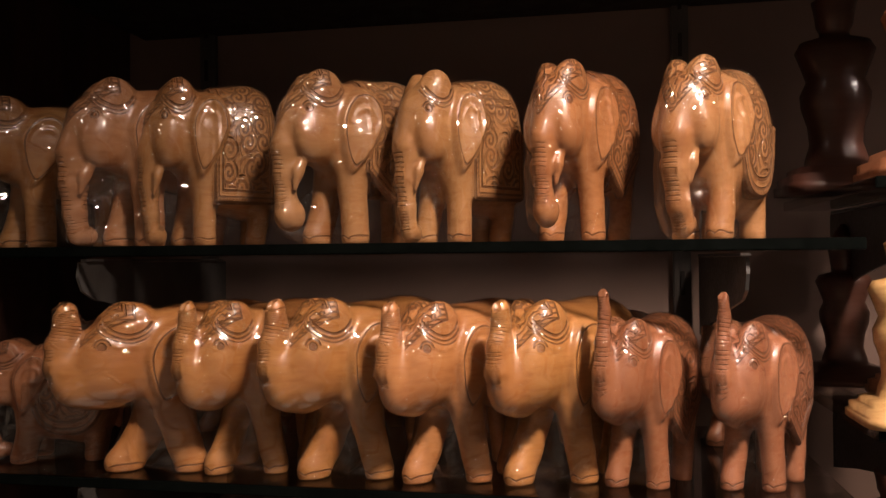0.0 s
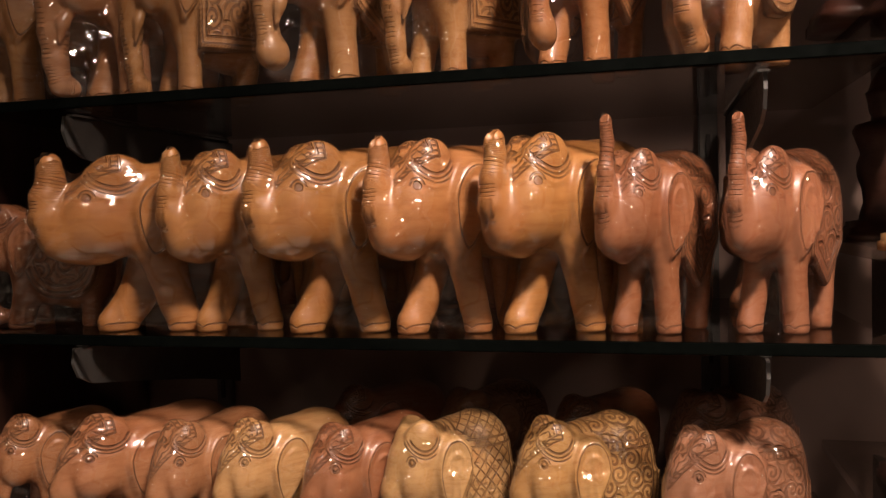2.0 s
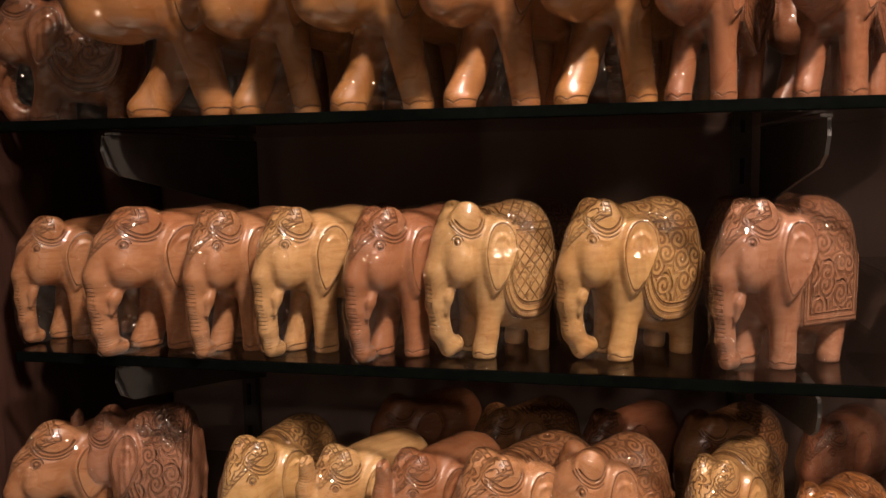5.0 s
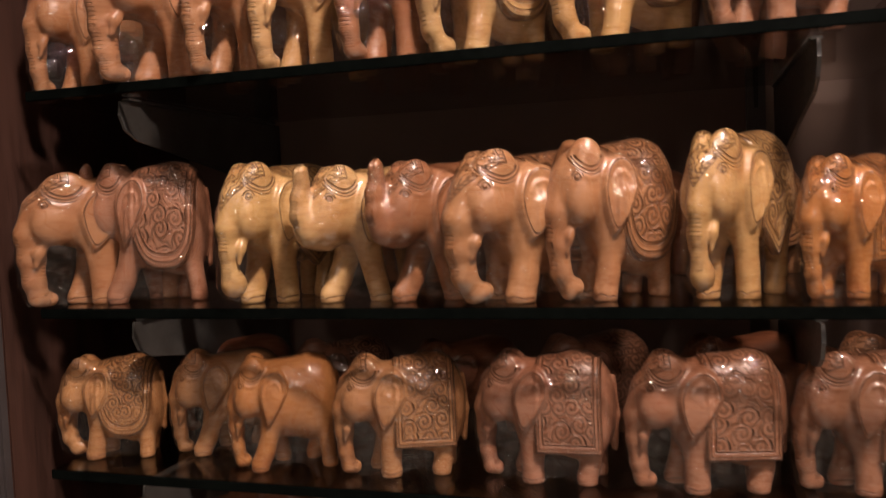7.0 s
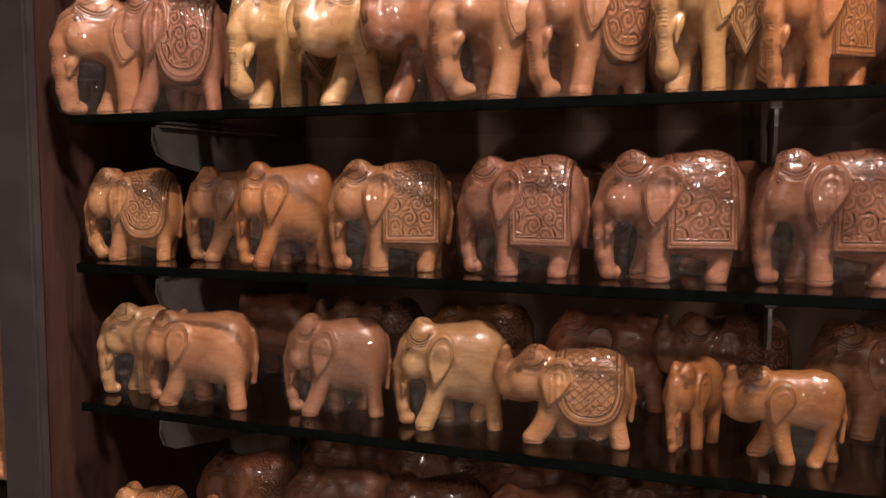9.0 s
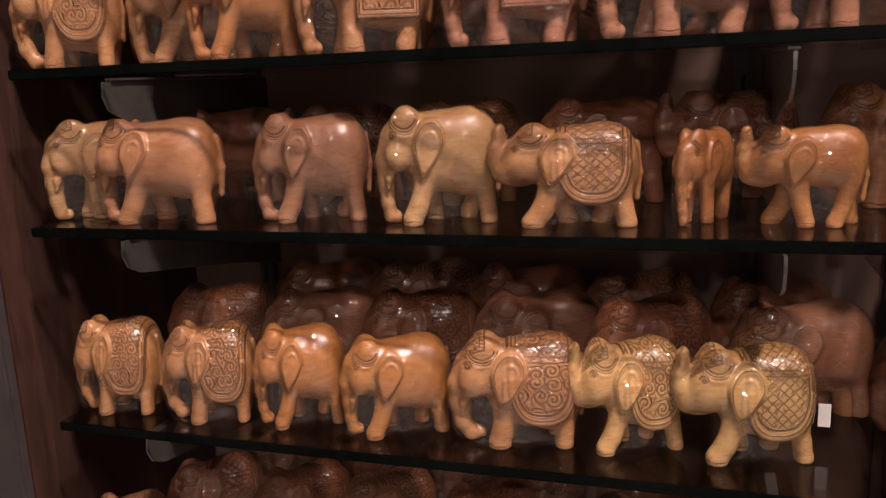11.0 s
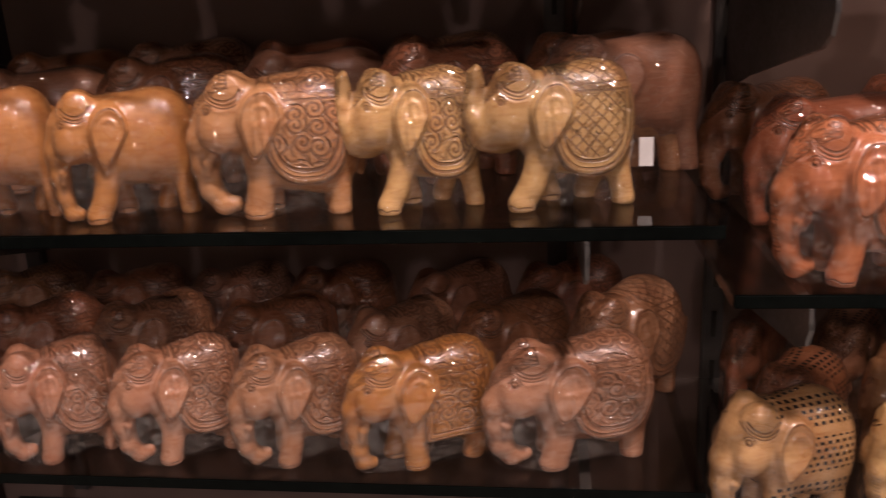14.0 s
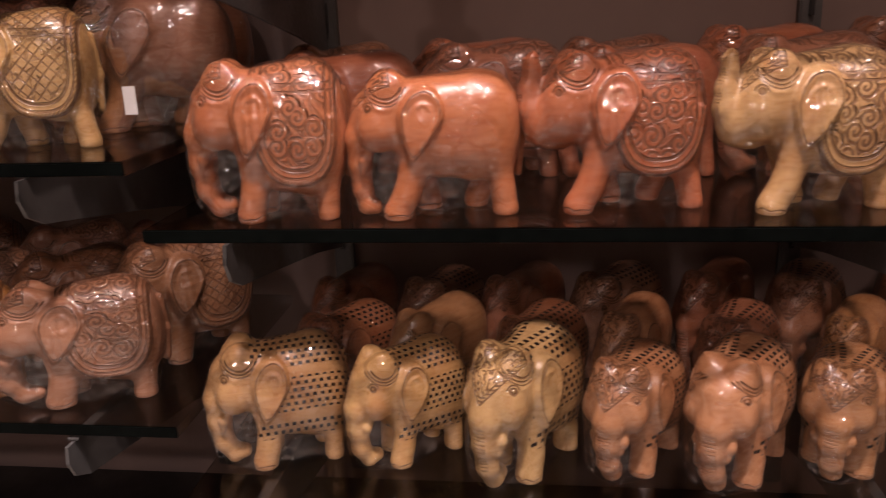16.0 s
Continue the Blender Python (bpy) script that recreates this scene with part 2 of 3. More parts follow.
CEILING = dull("pale_bounce_ceiling", (0.52, 0.49, 0.45), (0.58, 0.55, 0.51), 2.0, 0.8)
EDGE = dull("polished_glass_edge", (0.0015, 0.002, 0.0017), (0.003, 0.004, 0.0034), 14.0, 0.4, gloss=0.04)
PAPER = dull("white_tag_paper", (0.74, 0.72, 0.70), (0.82, 0.80, 0.78), 40.0, 0.7)


# ---------------------------------------------------------------- mesh helpers
def link(name, bm, material, parent=None, smooth=False):
    me = bpy.data.meshes.new(name)
    bm.to_mesh(me)
    bm.free()
    if smooth:
        me.shade_smooth()
    me.materials.append(material)
    ob = new(name, me)
    ob.parent = parent
    return ob


def part(name, bm, material, parent, label="", smooth=False):
    return tagged(link(name, bm, material, parent, smooth), label)


def slab(bm, low, high, bevel=0.0):
    """A box between two corners with rounded edges, added to bm."""
    made = bmesh.ops.create_cube(bm, size=1.0)["verts"]
    for v in made:
        v.co = [low[n] + (v.co[n] + 0.5) * (high[n] - low[n]) for n in range(3)]
    if bevel:
        edges = {e for v in made for e in v.link_edges}
        bmesh.ops.bevel(bm, geom=list(edges), offset=bevel, segments=2, affect="EDGES")
    return bm


def box(low, high, bevel=0.0):
    return slab(bmesh.new(), low, high, bevel)


def plate(outline, thick):
    """A plate in the yz plane from an outline, thick along x and centred on it."""
    bm = bmesh.new()
    rings = [[bm.verts.new((x, y, z)) for y, z in outline] for x in (-thick / 2, thick / 2)]
    bm.faces.new(rings[0][::-1])
    bm.faces.new(rings[1])
    for n in range(len(outline)):
        k = (n + 1) % len(outline)
        bm.faces.new((rings[0][n], rings[0][k], rings[1][k], rings[1][n]))
    bmesh.ops.recalc_face_normals(bm, faces=bm.faces[:])
    return bm


# ---------------------------------------------------------------- the room and the shelving
def room():
    for name, low, high, mat, label, cat in (
        ("floor", (-3.5, -4, -0.1), (3.5, 0.40, 0), FLOOR, "pale shop floor in dim light", "floor"),
        ("wall_north", (-3.5, BACK, 0), (3.5, BACK + 0.12, 2.7), WALL, "dull brown painted wall behind the glass shelves", "wall"),
        ("wall_south", (-3.5, -4.12, 0), (3.5, -4, 2.7), CREAM, "cream painted wall across the shop", "wall"),
        ("wall_west", (-3.62, -4, 0), (-3.5, BACK, 2.7), CREAM, "cream painted side wall", "wall"),
        ("wall_east", (3.5, -4, 0), (3.62, BACK, 2.7), CREAM, "cream painted side wall", "wall"),
        ("ceiling", (-3.5, -4, 2.7), (3.5, BACK, 2.8), CEILING, "dim plain shop ceiling", "ceiling"),
    ):
        tagged(link(name, box(low, high), mat), label, cat, kind="structure")


def divider():
    ob = link("partition_panel", box((-0.437, 0.0, 0), (-0.394, BACK - 0.002, 2.4), 0.002), PANEL)
    tagged(ob, "dark stained wooden side panel of the shelf bay", "panel")
    part("front_trim", box((-0.439, -0.014, 0), (-0.390, -0.001, 2.4), 0.003), POST, ob, "grey-brown painted front edge strip")


def upright(x, low=0.25, high=2.3):
    """A slotted metal strip on the wall that carries the brackets."""
    root = tagged(link("wall_upright", box((x - 0.009, BACK - 0.012, low), (x + 0.009, BACK - 0.001, high), 0.0015), METAL), "grey slotted metal shelf upright on the wall", "shelf upright", "shelf uprights")
    # the strip is uncut: black bars laid on it stand for the slots' shade
    for n in range(int((high - low) / 0.05) - 1):
        part("slot_shade", box((x - 0.002, BACK - 0.0145, low + 0.04 + n * 0.05), (x + 0.002, BACK - 0.0125, low + 0.065 + n * 0.05)), CABINET, root)


def bracket(x, z):
    """A pressed steel bracket under a glass shelf: deep at the wall, with a rounded nose."""
    outline = [(0.010, z - 0.004), (0.008, z - 0.016), (0.014, z - 0.028), (0.030, z - 0.036), (0.10, z - 0.048), (0.20, z - 0.066), (BACK - 0.018, z - 0.085), (BACK - 0.018, z - 0.004)]
    ob = link("shelf_bracket", plate(outline, 0.0025), METAL)
    ob.location.x = x
    part("lip", box((-0.004, 0.018, z - 0.0035), (0.004, BACK - 0.03, z - 0.0012), 0.0005), METAL, ob)
    return tagged(ob, "pale grey metal bracket with a rounded nose under the glass shelf", "bracket", "shelf brackets")


def shelf(x0, x1, z, front=0.0):
    ob = link("glass_shelf", box((x0, front + 0.0016, z - 0.009), (x1, BACK - 0.02, z), 0.0008), GLASS)
    part("polished_edge", box((x0, front, z - 0.0084), (x1, front + 0.0015, z - 0.0001), 0.0007), EDGE, ob, "pale green polished glass edge")
    return tagged(ob, "smoked glass shelf with polished edges on metal brackets", "shelf", "glass shelves")


def base_cabinet():
    ob = link("base_cabinet", box((-0.375, 0.06, 0), (1.04, BACK - 0.002, 0.235), 0.003), CABINET)
    tagged(ob, "black base cabinet against the wall under the shelves", "cabinet")
    for n in range(3):
        part("door", box((-0.365 + n * 0.468, 0.044, 0.02), (0.095 + n * 0.468, 0.059, 0.222), 0.002), CABINET, ob)


def top_board():
    ob = link("top_shelf_board", box((-0.374, 0.0, 1.895), (1.04, BACK - 0.003, 1.917), 0.002), CABINET)
    tagged(ob, "black wooden board above the glass shelves", "shelf")


# ---------------------------------------------------------------- carved elephants, as one sculpted skin each
def smin(a, b, k):
    h = np.clip(0.5 + 0.5 * (b - a) / k, 0, 1)
    return b * (1 - h) + a * h - k * h * (1 - h)


def ball(p, c, r, square=2.0):
    """An ellipsoid with the centre c and the radii r; square above 2 makes it blockier."""
    q = np.abs(p - np.array(c)) / np.array(r)
    n = (q ** square).sum(-1) ** (1 / square)
    return (n - 1) * min(r) * (0.6 + 0.4 * np.clip(n, 0, 2))


def limb(p, a, b, ra, rb):
    """A tapering limb from a to b. Gives the distance and the way along it."""
    a, b = np.array(a), np.array(b)
    s = np.clip(((p - a) @ (b - a)) / ((b - a) @ (b - a)), 0, 1)
    return np.linalg.norm(p - a - s[..., None] * (b - a), axis=-1) - (ra + (rb - ra) * s), s


def chain(p, joints):
    """A bent limb through joints (x, y, z, radius): distance, and the way along it from 0 to 1."""
    dist, way = None, None
    for n in range(len(joints) - 1):
        d, s = limb(p, joints[n][:3], joints[n + 1][:3], joints[n][3], joints[n + 1][3])
        s = (s + n) / (len(joints) - 1)
        way = s if dist is None else np.where(d < dist, s, way)
        dist = d if dist is None else smin(dist, d, 0.035)
    return dist, way


TRUNKS = {
    "down": [(.50, 0, .72, .135), (.575, 0, .54, .108), (.59, 0, .36, .082), (.582, 0, .19, .068), (.560, 0, .075, .060), (.50, 0, .060, .054)],
    "curl": [(.49, 0, .72, .140), (.575, 0, .54, .118), (.59, 0, .36, .094), (.57, 0, .19, .080), (.50, 0, .085, .070), (.42, 0, .085, .058)],
    "ball": [(.50, 0, .72, .135), (.58, 0, .54, .100), (.595, 0, .38, .074), (.59, 0, .26, .064), (.57, 0, .17, .088), (.55, 0, .16, .088)],
    "up": [(.47, 0, .60, .175), (.585, 0, .55, .135), (.665, 0, .64, .088), (.68, 0, .76, .066), (.655, 0, .88, .054), (.66, 0, .945, .058)],
    "high": [(.47, 0, .60, .170), (.59, 0, .56, .128), (.66, 0, .69, .080), (.66, 0, .86, .058), (.635, 0, 1.02, .046), (.65, 0, 1.12, .046)],
}


def cloth_edge(p, style):
    """How far inside the saddle cloth's edge a place is, seen from the side."""
    x, z = p[..., 0], p[..., 2]
    if style == "square":
        return np.minimum(np.minimum(x + .50, .13 - x), z - .25)
    if style == "round":
        u, v = (x + .18) / .36, (np.minimum(z, .68) - .68) / .45
        return (1 - np.sqrt(np.abs(u) ** 2.6 + np.abs(v) ** 2.6) ** (1 / 1.3)) * .30
    if style == "point":
        return np.minimum(np.minimum(.14 - x, x + .46), (z - .24) * .8 - np.abs(x + .12) * .55)
    return np.full(x.shape, -1.0)


def wrapping(p, trunk, style, stride, long, wide, lift):
    """Signed distance of the tight film: close over head and back, drawn straight across the gaps between legs and trunk."""
    close = skin(p, trunk, style, stride, long, wide, lift)[0] - .010
    q = p.copy()
    q[..., 0] = np.where(p[..., 0] < .12, .12 + (p[..., 0] - .12) / long, p[..., 0])
    q[..., 1] = p[..., 1] / wide
    front = .36 if trunk in ("up", "high") else .64
    gaps = ball(q, ((front - .53) / 2, 0, .27), ((front + .53) / 2, .245, .285), 4.0)
    return np.maximum(smin(close, gaps, .07), .004 - p[..., 2]), {}


def skin(p, trunk, style, stride, long, wide, lift):
    """Signed distance of an elephant that looks along +x, 1 high, and the marks for its carving."""
    q = p.copy()
    q[..., 0] = np.where(p[..., 0] < .12, .12 + (p[..., 0] - .12) / long, p[..., 0])
    q[..., 1] = p[..., 1] / wide
    m = q.copy()
    m[..., 1] = np.abs(q[..., 1])
    body = smin(ball(m, (-.10, 0, .63 + lift), (.44, .29, .33 - .8 * lift), 2.5), ball(m, (-.34, 0, .62 + lift), (.27, .285, .325 - .8 * lift), 2.4), .12)
    body = smin(body, ball(m, (.14, 0, .64 + lift), (.20, .25, .26 - .5 * lift)), .10)
    edge = cloth_edge(q, style)
    if style != "none":
        flap = np.maximum(np.maximum(-edge, q[..., 2] - .64), np.abs(m[..., 1] - .258) - .030)
        body = smin(body, flap, .02)
    body = body - .016 * np.clip(edge / .015, 0, 1) + .009 * np.clip(1 - np.abs(edge - .05) / .014, 0, 1)
    head = smin(ball(m, (.40, 0, .69), (.19, .215, .235), 2.3), ball(m, (.36, .10, .875), (.125, .105, .115)), .05)
    if trunk in ("up", "high"):
        head = smin(head, ball(m, (.47, .10, .62), (.13, .11, .15)), .09)
    else:
        head = smin(head, ball(m, (.46, .14, .60), (.13, .10, .14)), .06)
    head = smin(head, ball(m, (.30, 0, .70), (.20, .17, .20)), .08)
    # brow fold and eye
    brow = np.abs(np.linalg.norm((m - np.array((.40, .16, .86))) * (1, .7, 1), axis=-1) - .125)
    head = head - .010 * np.clip(1 - brow / .018, 0, 1)
    eye = np.linalg.norm(m - np.array((.505, .175, .745)), axis=-1)
    head = head - .012 * np.clip(1 - eye / .03, 0, 1)
    nose, way = chain(m, TRUNKS[trunk])
    if trunk in ("up", "high"):
        head = smin(head, ball(m, (.47, 0, .44), (.09, .055, .055)), .05)
        nose = np.maximum(nose, -ball(m, (.70, 0, .985 if trunk == "up" else 1.16), (.05, .040, .05)))
    # ears, hollowed within a raised rim
    e = m - np.array((.16, .250, .69))
    c, s = math.cos(.10), math.sin(.10)
    e = np.stack([c * e[..., 0] + s * e[..., 1], -s * e[..., 0] + c * e[..., 1], e[..., 2]], -1)
    lobe = np.sqrt(((e[..., 0] + .25 * np.minimum(e[..., 2], 0)) / (.165 * (1 - .62 * np.clip(-e[..., 2] / .27, 0, 1)))) ** 2 + ((e[..., 2] + .25 * e[..., 0]) / np.where(e[..., 2] > 0, .20, .29)) ** 2)
    side = (m[..., 1] > .08) & (e[..., 2] > -.32)
    relief = np.where(side, .034 * np.clip((1 - lobe) / .11, 0, 1) - .022 * np.clip((.76 - lobe) / .20, 0, 1) * np.clip((e[..., 2] + .16) / .2, 0, 1)
                      + .016 * np.clip(1 - np.abs(lobe - .42) / .10, 0, 1) * np.clip((e[..., 2] + .02) / .1, 0, 1), 0)
    legs = None
    for flank in (1, -1):
        for x, shift in ((.20, stride * flank), (-.40, -stride * flank * .8)):
            a, _ = limb(q, (x - .02, .135 * flank, .46), (x + shift * .6, .15 * flank, .16), .122, .090)
            b, _ = limb(q, (x + shift * .6, .15 * flank, .18), (x + shift + .02, .15 * flank, .045), .088, .102)
            one = smin(a, b, .04)
            legs = one if legs is None else np.minimum(legs, one)
    neck = ball(m, (.24, 0, .67), (.20, .232, .25), 2.3)
    total = smin(smin(smin(body, head, .045), neck, .05), legs, .05) - relief
    total = smin(total, nose, .035 if trunk not in ("up", "high") else .075)
    if trunk in ("up", "high"):
        tusk = np.full(total.shape, 1.0)
    else:
        tusk, _ = chain(m, [(.50, .105, .50, .036), (.555, .108, .40, .034), (.575, .100, .30, .016)])
    tail, _ = chain(m, [(-.60, 0, .78, .03), (-.635, 0, .5, .026), (-.60, 0, .26, .034)])
    total = np.minimum(smin(total, tail, .02), tusk)
    total = np.maximum(total, -q[..., 2])
    ear = np.where(side & (lobe < 1.06), -1.0, 1.0)
    parts = np.stack([body, np.minimum(head, neck + .01), nose, ear, legs, tusk, tail])
    near = parts.argmin(0)
    cap = np.minimum(q[..., 2] - (.655 + 1.15 * np.abs(q[..., 1])), q[..., 0] - .36)
    marks = {
        "cloth": np.where(near == 0, edge, -1), "cap": np.where((near == 1) | (near == 2) & (q[..., 2] > .6) & (way < .3), cap, -1),
        "trunk": np.where((near == 2) & (way > .12), way, -1), "ear": np.where(near == 3, 1 - lobe, -1),
        "eye": np.where(near == 1, eye, 1), "brow": np.where(near == 1, np.linalg.norm(m - np.array((.38, .13, .90)), axis=-1), 1), "toe": np.where(near == 4, q[..., 2], 1),
    }
    return total, marks


def sculpt(step, trunk, style, stride, long, wide, lift, form=skin):
    """The skin's corners, four-sided faces and marks, by surface nets on a grid of that step."""
    low = np.array((.10 - .80 * long, -.42, -.02))
    count = np.ceil((np.array((.86, .42, 1.22)) - low) / step).astype(int)
    axes = [low[n] + step * np.arange(count[n]) for n in range(3)]
    grid = np.stack(np.meshgrid(*axes, indexing="ij"), -1)
    f, _ = form(grid, trunk, style, stride, long, wide, lift)
    inside = f < 0
    total, crossings = np.zeros((*(count - 1), 3)), np.zeros(count - 1)
    corner = [(i, j, k) for i in (0, 1) for j in (0, 1) for k in (0, 1)]
    cut = lambda a, c: a[c[0]:c[0] + count[0] - 1, c[1]:c[1] + count[1] - 1, c[2]:c[2] + count[2] - 1]  # noqa: E731
    for a in corner:
        for b in corner:
            if sum(b) - sum(a) == 1 and sum(abs(m - n) for m, n in zip(a, b)) == 1:
                fa, fb = cut(f, a), cut(f, b)
                cross = (fa < 0) != (fb < 0)
                s = np.where(cross, fa / np.where(cross, fa - fb, 1), 0)
                for n in range(3):
                    total[..., n] += np.where(cross, a[n] + s * (b[n] - a[n]), 0)
                crossings += cross
    used = crossings > 0
    index = np.full(count - 1, -1)
    index[used] = np.arange(used.sum())
    base = np.stack(np.meshgrid(*[ax[:-1] for ax in axes], indexing="ij"), -1)
    points = base[used] + step * total[used] / crossings[used][:, None]
    faces = []
    for n in range(3):
        u, v = (n + 1) % 3, (n + 2) % 3
        first, second = [slice(1, -1)] * 3, [slice(1, -1)] * 3
        first[n], second[n] = slice(1, -2), slice(2, -1)
        a, b = inside[tuple(first)], inside[tuple(second)]
        where = np.argwhere(a != b) + 1
        flip = a[a != b]
        ring = []
        for du, dv in ((0, 0), (-1, 0), (-1, -1), (0, -1)):
            w = where.copy()
            w[:, u] += du
            w[:, v] += dv
            ring.append(index[w[:, 0], w[:, 1], w[:, 2]])
        ring = np.stack(ring, -1)
        ring[~flip] = ring[~flip][:, ::-1]
        faces.append(ring)
    faces = np.concatenate(faces)
    faces = faces[(faces >= 0).all(1)]
    marks = form(points, trunk, style, stride, long, wide, lift)[1]
    return points, faces, marks


KINDS = {
    "plain": ("down", "none", -.06, .80, .76, .02), "square": ("down", "square", -.05, .86, .86, -.06), "round": ("curl", "round", .03, .80, .92, -.08), "point": ("ball", "point", -.07, .80, .76, .0),
    "raised": ("up", "none", -.15, .80, .78, .05), "raised_cloth": ("up", "round", .15, .84, .94, -.05), "salute": ("high", "point", -.08, .74, .78, .01), "striding": ("down", "none", .12, .90, .98, -.03), "pierced": ("curl", "none", .04, .78, 1.0, -.06),
}


# ---------------------------------------------------------------- the figures
COLOURS = {
    "tan": (0.43, 0.212, 0.090), "honey": (0.45, 0.200, 0.068), "straw": (0.52, 0.320, 0.130), "brown": (0.33, 0.135, 0.065),
    "rose": (0.365, 0.178, 0.102), "orange": (0.40, 0.170, 0.050), "red": (0.42, 0.143, 0.060), "dark": (0.075, 0.030, 0.020),
}
WORDS = {"tan": "tan", "honey": "honey-coloured", "straw": "pale straw-coloured", "brown": "brown", "rose": "rosy brown", "orange": "orange-brown", "red": "red-brown", "dark": "dark brown"}
POSES = {
    "plain": "with hanging trunk", "square": "with square carved cloth", "round": "with round carved cloth",
    "point": "with coiled trunk and pointed cloth", "raised": "with raised trunk", "salute": "with high trunk and pointed cloth", "raised_cloth": "with raised trunk and saddle cloth",
    "striding": "with smooth flanks", "pierced": "with pierced lattice flanks",
}
MESHES = {}


def elephant_mesh(kind, fine):
    """One carved elephant, 1 high, with the film that it is wrapped in."""
    if (kind, fine) in MESHES:
        return MESHES[kind, fine]
    points, faces, marks = sculpt(0.0145 if fine else 0.030, *KINDS[kind])
    film_points, film_faces, _ = sculpt(0.034 if fine else 0.055, *KINDS[kind], form=wrapping)
    film_points, film_faces = [*map(tuple, film_points)], (film_faces + len(points)).tolist()
    me = bpy.data.meshes.new("carved_elephant")
    me.from_pydata([*map(tuple, points), *film_points], [], [*map(list, faces.tolist()), *film_faces])
    me.materials.append(WOOD)
    me.materials.append(FILM)
    me.polygons.foreach_set("material_index", [0] * len(faces) + [1] * len(film_faces))
    me.polygons.foreach_set("use_smooth", [True] * len(faces) + [True] * len(film_faces))
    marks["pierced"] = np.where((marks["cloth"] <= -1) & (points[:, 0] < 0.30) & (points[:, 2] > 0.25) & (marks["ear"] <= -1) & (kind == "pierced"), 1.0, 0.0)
    for name, values in marks.items():
        layer = me.attributes.new(name, "FLOAT", "POINT")
        layer.data.foreach_set("value", np.r_[values, np.full(len(film_points), 1.0)].astype(np.float32))
    me.update()
    MESHES[kind, fine] = me
    return me


def elephant(kind, colour, x, y, z, turn, height, group, fine=True, stretch=1.0, girth=1.0):
    ob = new("carved_elephant", elephant_mesh(kind, fine))
    ob.matrix_world = pose(x, y, z, 0, 0, 180 + turn) @ Matrix.Diagonal((height * stretch, height * girth, height, 1))
    r = random.Random(f"{x}{y}{z}")
    k = r.uniform(0.88, 1.10)
    c = COLOURS[colour]
    ob.color = (c[0] * k, c[1] * k * r.uniform(0.94, 1.05), c[2] * k * r.uniform(0.9, 1.1), 1)
    return tagged(ob, f"{WORDS[colour]} carved wooden elephant {POSES[kind]}, film-wrapped", "elephant figurine", group)


def figure(x, y, z, height, colour, label, group, slim=1.0):
    """A plain standing shape on a stepped plinth, for the carved idols of the side bays."""
    rows = [(0.0, 0.27, 0.27, 8), (0.04, 0.27, 0.27, 8), (0.045, 0.255, 0.255, 8), (0.075, 0.255, 0.255, 8), (0.085, 0.215, 0.21, 8), (0.11, 0.215, 0.21, 6), (0.12, 0.15, 0.15, 3), (0.16, 0.145, 0.13, 2.6),
            (0.22, 0.125, 0.11, 2.4), (0.30, 0.135, 0.11, 2.4), (0.38, 0.165, 0.13, 2.4), (0.44, 0.170, 0.135, 2.3), (0.50, 0.140, 0.115, 2.2), (0.56, 0.165, 0.12, 2.2), (0.63, 0.195, 0.125, 2.3), (0.67, 0.170, 0.105, 2.3),
            (0.69, 0.075, 0.075, 2), (0.71, 0.070, 0.075, 2), (0.74, 0.088, 0.095, 2), (0.79, 0.095, 0.10, 2), (0.83, 0.105, 0.105, 2), (0.85, 0.110, 0.11, 2), (0.86, 0.092, 0.09, 2), (0.91, 0.075, 0.075, 2), (0.95, 0.050, 0.05, 2), (0.99, 0.015, 0.015, 2)]
    bm, rings = bmesh.new(), []
    for h, rx, ry, square in rows:
        ring = []
        for k in range(28):
            c, d = math.cos(k * math.tau / 28), math.sin(k * math.tau / 28)
            n = (abs(c) ** square + abs(d) ** square) ** (-1 / square)
            ring.append(bm.verts.new((rx * slim * c * n, ry * slim * d * n, h)))
        rings.append(ring)
    for one, two in zip(rings, rings[1:]):
        for k in range(28):
            bm.faces.new((one[k], one[(k + 1) % 28], two[(k + 1) % 28], two[k]))
    bm.faces.new(rings[0][::-1])
    bm.faces.new(rings[-1])
    ob = link("carved_figure", bm, WOOD, smooth=True)
    for name in ("cloth", "cap", "trunk", "ear", "pierced", "eye", "toe", "brow"):
        layer = ob.data.attributes.new(name, "FLOAT", "POINT")
        layer.data.foreach_set("value", [1.0 if name in ("eye", "toe", "brow") else -1.0] * len(ob.data.vertices))
    ob.matrix_world = pose(x, y, z) @ Matrix.Diagonal((height, height, height, 1))
    ob.color = (*COLOURS[colour], 1)
    return tagged(ob, label, "figurine", group)


# ---------------------------------------------------------------- the elephants that stand in front, shelf by shelf: x, y, turn, height, length and width against height
FRONT = {}
FRONT["a"] = [
    ("plain", "tan", -0.318, 0.064, 50, 0.132, 1.00, 1.00),
    ("plain", "tan", -0.214, 0.062, 52, 0.142, 0.95, 0.97),
    ("square", "tan", -0.166, 0.061, 42, 0.142, 0.69, 0.97),
    ("point", "tan", -0.035, 0.062, 52, 0.140, 0.91, 0.95),
    ("square", "tan", 0.049, 0.062, 50, 0.137, 0.72, 0.87),
    ("point", "honey", 0.150, 0.062, 63, 0.138, 0.84, 0.87),
    ("round", "tan", 0.248, 0.062, 57, 0.137, 0.78, 0.80),
]
